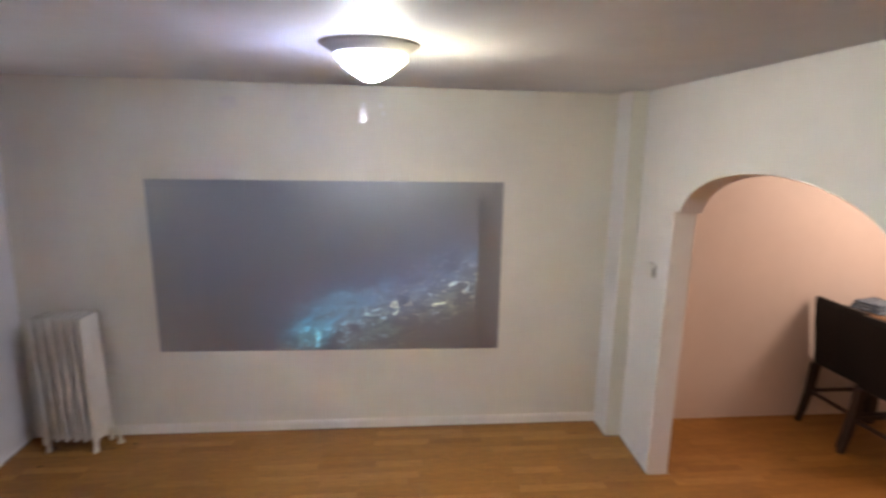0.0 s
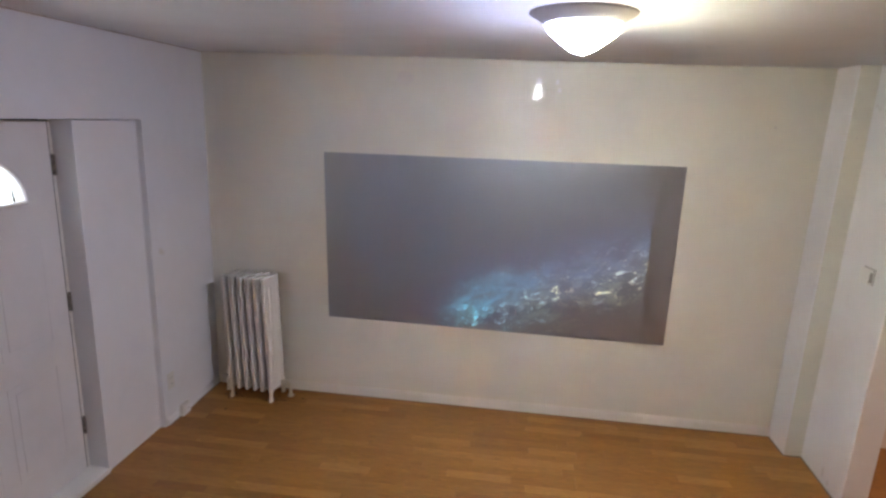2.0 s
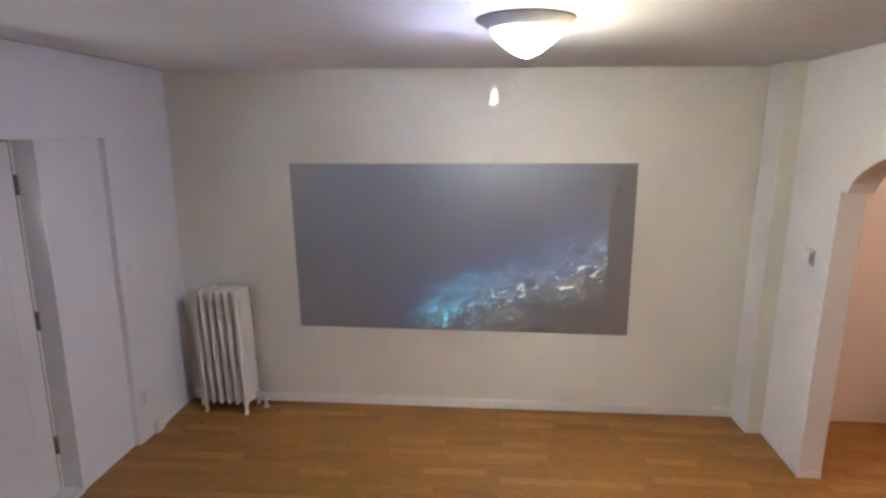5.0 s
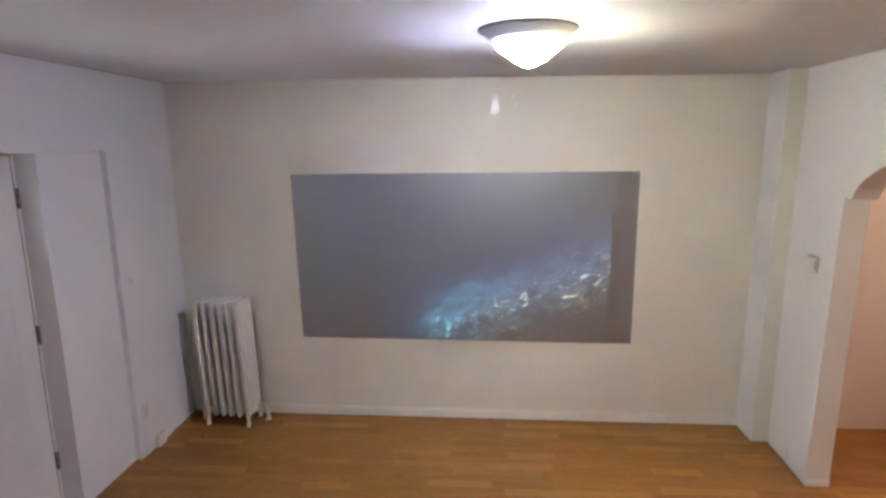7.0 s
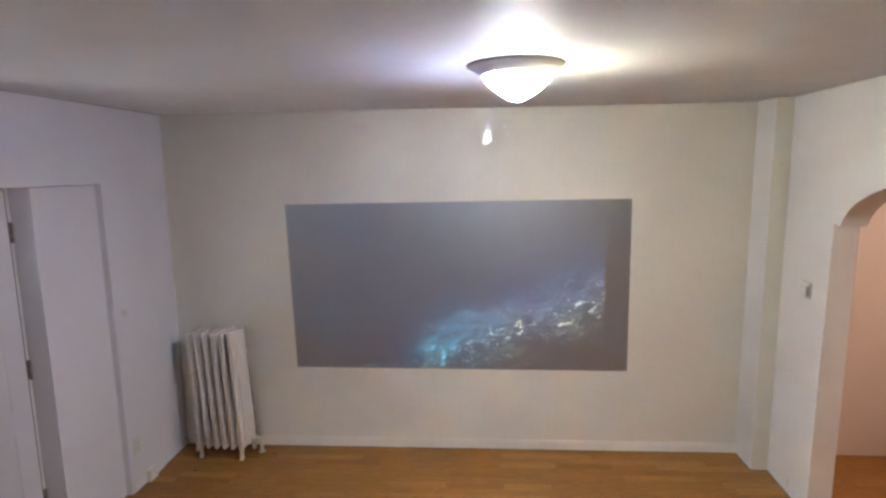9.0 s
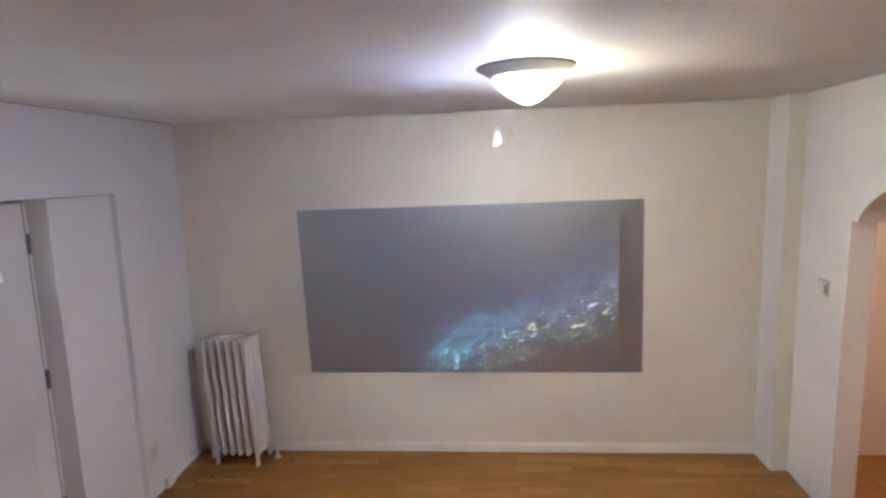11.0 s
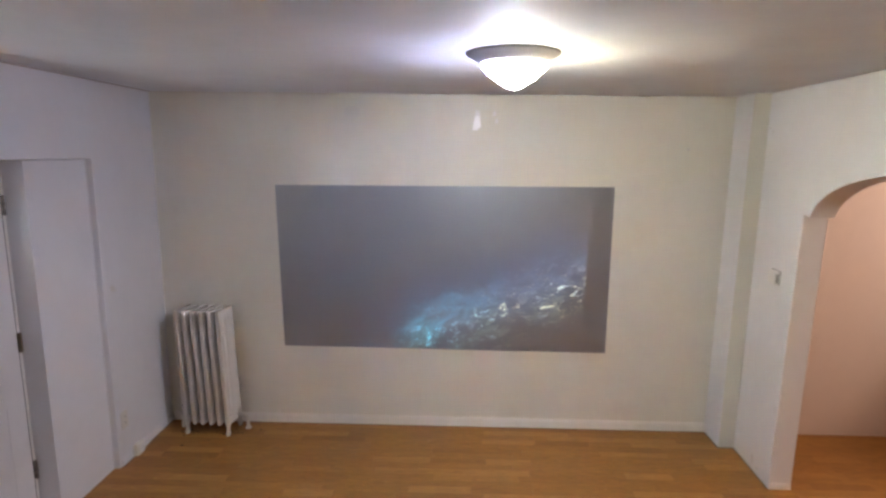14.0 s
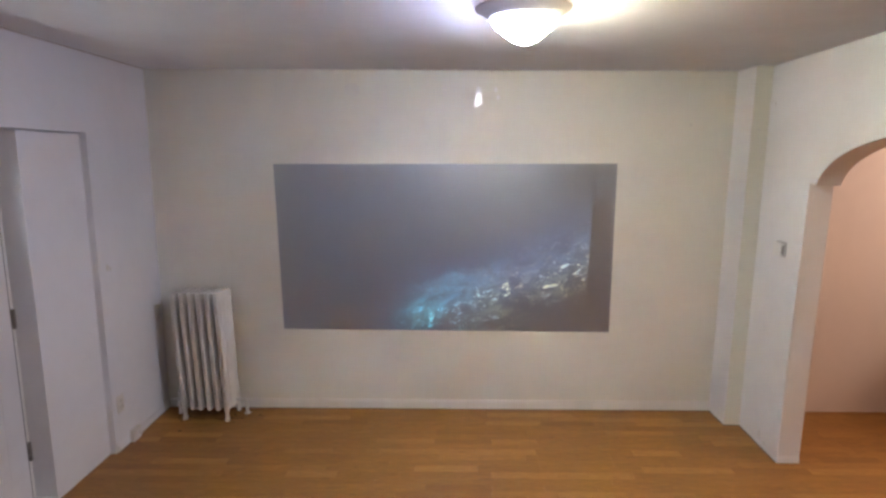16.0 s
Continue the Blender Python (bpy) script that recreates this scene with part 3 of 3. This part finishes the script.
jack = thing("cable_box", (0.009, -0.50, 0.0), "small white cable junction box on the baseboard", "cable box", turn=90)
part("housing", box((-0.042, -0.032, 0.004), (0.045, 0, 0.088), 0.007), PLASTIC, jack)
part("lid", box((-0.020, -0.037, 0.020), (0.038, -0.0318, 0.074), 0.003), BRIGHT, jack)
part("screw", lathe([(0, 0.003), (0.004, 0.002), (0.005, 0.0)], 10), DARK, jack).matrix_local = pose(0.009, -0.0365, 0.048, 90, 0, 0)
part("cable", tube([(0.02, -0.012, 0.02), (0.06, -0.01, 0.012), (0.12, -0.006, 0.006), (0.17, -0.004, 0.005)], 0.003, 6), PLASTIC, jack)

thermo = thing("thermostat", (east(-0.535), -0.535, 1.31), "small beige thermostat on the wall beside the archway", "thermostat", turn=-93)
part("base_plate", box((-0.056, -0.006, -0.043), (0.056, 0, 0.048), 0.003), SATIN, thermo, "grey plastic back plate")
part("cover", box((-0.05, -0.026, -0.042), (0.04, -0.005, 0.042), 0.005), BRIGHT, thermo, "white plastic cover")
# grey strip added to stand for the cover's dark near side
part("cover_side", box((0.040, -0.022, -0.028), (0.046, -0.008, 0.028), 0.002), GREYPLASTIC, thermo, "grey strip along the side of the cover")

# shiny residue left on the wall above the screen: bright lower piece, dim upper piece,
# so that the lamp's glint is partly built into the colours
bm = prism([(-0.034, -0.062), (0.004, -0.064), (0.008, -0.052), (0.030, -0.047), (0.023, 0.0), (0.019, 0.030), (-0.016, 0.033), (-0.024, -0.01)], "y", -0.0022, 0.0)
patch = part("tape_residue", bm, FILM)
part("dim_end", prism([(-0.016, 0.0332), (0.019, 0.0302), (0.017, 0.066), (0.0, 0.072), (-0.013, 0.069)], "y", -0.0016, 0.0), DAB, patch, "upper end in a dimmer white")
patch.matrix_world = pose(2.283, 0, 2.262)
tagged(patch, "residue of tape on the wall, whitened for the lamp's glint", "tape residue", "residue on the wall")
for dx, dz in ((0.118, 0.05), (0.135, 0.0)):
    bm = prism([(-0.012, -0.016), (0.012, -0.013), (0.008, 0.016), (-0.01, 0.014)], "y", -0.002, 0.0)
    dab = part("tape_residue", bm, DAB)
    dab.matrix_world = pose(2.283 + dx, 0, 2.262 + dz)
    tagged(dab, "small shiny dab of tape residue on the wall", "tape residue", "residue on the wall")

# old repairs and nails in the plaster
REPAIR = paint("repair_paint", (0.725, 0.70, 0.645), 0.5, 0.04)
RUBBED = paint("rubbed_paint", (0.72, 0.70, 0.68), 0.6, 0.05)
SCUFF = paint("scuffed_paint", (0.67, 0.645, 0.60), 0.6, 0.05)
for x, z, rx, rz, mat in ((1.416, 2.308, 0.055, 0.045, REPAIR), (3.744, 2.083, 0.010, 0.008, SCUFF)):
    ring = [(rx * (1 + 0.18 * noise.noise(Vector((3 * math.cos(a), 3 * math.sin(a), x)))) * math.cos(a), rz * math.sin(a)) for a in [2 * math.pi * i / 20 for i in range(20)]]
    mark = part("plaster_repair", prism(ring, "y", -0.0012, 0.0), mat)
    mark.matrix_world = pose(x, 0, z)
    tagged(mark, "small yellowed plaster repair painted over on the wall", "plaster repair", "repairs on the wall")
for y, z, ry, rz in ((-0.50, 0.075, 0.012, 0.035), (-0.57, 0.045, 0.010, 0.016), (-0.30, 2.20, 0.008, 0.012)):
    ring = [(ry * (1 + 0.3 * noise.noise(Vector((3 * math.cos(a), 3 * math.sin(a), z)))) * math.cos(a), rz * math.sin(a)) for a in [2 * math.pi * i / 18 for i in range(18)]]
    mark = part("scuff_mark", prism(ring, "x", -0.001, 0.0), RUBBED)
    mark.matrix_world = pose(east(y), y, z, 0, 0, -3.1)
    tagged(mark, "grey scuff rubbed into the white wall paint", "scuff mark", "scuffs on the wall")
for x, y, z, turn in ((4.086, -0.232, 2.04, 0), (east(-0.275), -0.275, 2.22, -93)):
    nail = thing("nail", (x, y, z), "small painted nail head standing out of the wall", "nail", "nails in the wall", turn=turn)
    bm = bmesh.new()
    add_lathe(bm, [(0, 0.008), (0.006, 0.0075), (0.0065, 0.006), (0.003, 0.005), (0.0025, 0.0)], 12, pose(0, 0, 0, 90, 0, 0))
    part("nail_head", bm, SCUFF, nail, smooth=True)

# crumbs on the floor near the radiator
for x, y, r in ((0.727, -0.135, 0.009), (0.256, -0.383, 0.009), (0.41, -0.30, 0.004), (2.73, -0.26, 0.005)):
    bm = bmesh.new()
    bmesh.ops.create_icosphere(bm, subdivisions=2, radius=r, matrix=Matrix.LocRotScale((0, 0, r * 0.35), None, (1.2, 0.9, 0.4)))
    for v in bm.verts:
        v.co += 0.25 * r * noise.noise_vector(v.co * 150)
    crumb = part("crumb", bm, SPECK)
    crumb.matrix_world = pose(x, y, 0, 0, 0, x * 900)
    tagged(crumb, "tiny dark crumb lying on the wooden floor", "crumb", "crumbs on the floor")

# dirt gathered on the floor under and around the radiator
chance = random.Random(11)
bm = bmesh.new()
for i in range(110):
    near_foot = i % 3 == 0
    cx, cy = ((0.215, -0.205), (0.53, -0.205))[i % 2] if near_foot else (0.37, -0.10)
    x = chance.gauss(cx, 0.03) if near_foot else chance.uniform(0.15, 0.60)
    y = min(-0.02, chance.gauss(cy, 0.02)) if near_foot else chance.uniform(-0.215, -0.015)
    size = chance.uniform(0.002, 0.006)
    bmesh.ops.create_icosphere(bm, subdivisions=1, radius=size, matrix=Matrix.LocRotScale((x, y, size * 0.25), None, (chance.uniform(1, 2.2), chance.uniform(0.8, 1.6), 0.3)))
tagged(part("floor_dirt", bm, SPECK), "dark dust and grit on the floor under the radiator", "dirt", kind="stuff")

# ---------------------------------------------------------------- dining room
def dining_chair(at, turn):
    """High-backed chair facing +x: upholstered back and seat on dark sabre legs with rails."""
    ob = thing("dining_chair", at, "black leather dining chair with dark wooden legs and rails", "chair", "chairs at the table", turn=turn)
    w = 0.222
    bm = bmesh.new()
    secs = []
    for z, x, t in ((0.485, 0.028, 0.05), (0.6, 0.02, 0.056), (0.8, -0.012, 0.052), (0.965, -0.037, 0.046), (1.004, -0.04, 0.03)):
        secs.append([(x - t / 2, -w, z), (x - t / 2 - 0.006, 0, z), (x - t / 2, w, z), (x + t / 2, w, z), (x + t / 2 - 0.012, 0, z), (x + t / 2, -w, z)])
    add_loft(bm, secs)
    part("backrest", bm, LEATHER, ob, "black leather backrest")
    part("seat", box((0.03, -w - 0.005, 0.50), (0.45, w + 0.005, 0.58), 0.025, 3), LEATHER, ob, "black leather seat")
    part("seat_frame", box((0.01, -w + 0.005, 0.47), (0.42, w - 0.005, 0.502), 0.004), DARKWOOD, ob)
    for y in (-w + 0.018, w - 0.018):
        bm = bmesh.new()
        secs = []
        for z, x, k in ((0.0, -0.075, 0.017), (0.12, -0.04, 0.020), (0.26, -0.008, 0.023), (0.475, 0.012, 0.026)):
            secs.append([(x - k, y - k, z), (x + k, y - k, z), (x + k, y + k, z), (x - k, y + k, z)])
        add_loft(bm, secs)
        part("leg", bm, DARKWOOD, ob)
        part("leg", box((0.375, y - 0.018, 0), (0.411, y + 0.018, 0.475), 0.003), DARKWOOD, ob)
        part("rail", box((-0.012, y - 0.009, 0.235), (0.39, y + 0.009, 0.265), 0.003), DARKWOOD, ob)
    part("rail", box((-0.02, -w + 0.02, 0.235), (0.0, w - 0.02, 0.262), 0.003), DARKWOOD, ob)
    return ob


chair = dining_chair((5.735, -0.30, 0), 0)
copy_thing(chair, pose(5.70, -0.765, 0, 0, 0, 3))

table = thing("dining_table", (6.37, -0.86, 0), "dark wooden counter-height dining table with a brown top", "table")
part("tabletop", box((-0.40, -0.82, 0.877), (0.40, 0.82, 0.912), 0.006), TABLEWOOD, table, "brown wooden top")
part("apron", box((-0.20, -0.74, 0.79), (0.34, 0.74, 0.877), 0.003), DARKWOOD, table)
for x in (-0.17, 0.30):
    for y in (-0.70, 0.70):
        part("leg", box((x - 0.035, y - 0.035, 0), (x + 0.035, y + 0.035, 0.79), 0.004), DARKWOOD, table)

bowl_ob = part("serving_bowl", lathe([(0, 0), (0.06, 0), (0.065, 0.008), (0.11, 0.045), (0.135, 0.085), (0.129, 0.085), (0.1, 0.045), (0.05, 0.014), (0, 0.012)], 32), CERAMIC, smooth=True)
bowl_ob.matrix_world = pose(6.30, -0.28, 0.912)
tagged(bowl_ob, "beige ceramic bowl on the dining table", "bowl")


def folded_cloth(at, turn, mat, label, category, size):
    bm = bmesh.new()
    for i in range(3):
        add_box(bm, (-size[0] / 2 + 0.006 * i, -size[1] / 2, i * size[2] / 3), (size[0] / 2 - 0.004 * i, size[1] / 2 - 0.005 * i, (i + 1) * size[2] / 3), size[2] / 7, 2)
    bmesh.ops.subdivide_edges(bm, edges=bm.edges[:], cuts=2, use_grid_fill=True)
    for v in bm.verts:
        v.co += 0.010 * noise.noise_vector(v.co * 11)
        v.co.z = max(v.co.z, 0.0)
    ob = part(category.replace(" ", "_"), bm, mat, smooth=True)
    ob.matrix_world = pose(*at, 0, 0, turn)
    return tagged(ob, label, category)


folded_cloth((6.10, -0.17, 0.912), 12, CLOTH, "blue-grey folded cloth heaped on the dining table", "folded cloth", (0.24, 0.22, 0.075))
folded_cloth((6.08, -0.42, 0.912), -8, PAPER, "white folded napkins on the dining table", "napkin stack", (0.16, 0.16, 0.06))

# ---------------------------------------------------------------- floor and its strips
floor = tagged(part("floor", box((-0.25, SOUTH, -0.12), (7.6, 0.0, -0.004)), JOINT), "honey oak laminate floor with narrow staggered strips", "floor", kind="structure")
STRIP, GAP = 0.0655, 0.0005


def strip_mesh(length, wide):
    bm = bmesh.new()
    c = 0.0006
    lo = [bm.verts.new(p) for p in ((0, 0, -0.004), (length, 0, -0.004), (length, wide, -0.004), (0, wide, -0.004))]
    mid = [bm.verts.new(p) for p in ((0, 0, -c), (length, 0, -c), (length, wide, -c), (0, wide, -c))]
    hi = [bm.verts.new(p) for p in ((c, c, 0), (length - c, c, 0), (length - c, wide - c, 0), (c, wide - c, 0))]
    bm.faces.new(hi)
    for p, q in ((lo, mid), (mid, hi)):
        for k in range(4):
            bm.faces.new((p[k], p[(k + 1) % 4], q[(k + 1) % 4], q[k]))
    me = bpy.data.meshes.new("floor_strip")
    bm.to_mesh(me)
    bm.free()
    me.materials.append(OAK)
    return me


rng = random.Random(7)
LENGTHS = (0.30, 0.38, 0.46, 0.54, 0.62)
shared = {(l, w): strip_mesh(l - GAP, w) for l in LENGTHS for w in (STRIP - GAP,)}
rest_v, rest_f = [], []
singles = 0
rows = int(-SOUTH / STRIP)
for r in range(rows):
    y = -(r + 1) * STRIP
    x = -0.25 - rng.random() * 0.5
    while x < 7.6:
        length = rng.choice(LENGTHS)
        if x + length > -0.2 and x > -0.8:
            near = x > -0.24 and x < EAST + 0.2 and r < 27
            if near and singles < 300:
                ob = new("floor_strip", shared[(length, STRIP - GAP)])
                ob.location = (x, y, 0)
                ob.parent = floor
                singles += 1
            else:
                i = len(rest_v)
                a, b, c, d = max(x, -0.24), min(x + length - GAP, 7.6), y, y + STRIP - GAP
                rest_v += [(a, c, 0), (b, c, 0), (b, d, 0), (a, d, 0), (a, c, -0.004), (b, c, -0.004), (b, d, -0.004), (a, d, -0.004)]
                rest_f += [(i, i + 1, i + 2, i + 3), (i + 4, i + 5, i + 1, i), (i + 5, i + 6, i + 2, i + 1), (i + 6, i + 7, i + 3, i + 2), (i + 7, i + 4, i, i + 3)]
        x += length
me = bpy.data.meshes.new("floor_strips")
me.from_pydata(rest_v, [], rest_f)
me.materials.append(OAK)
rest = new("floor_strips", me)
rest.parent = floor
tagged(rest, kind="stuff")
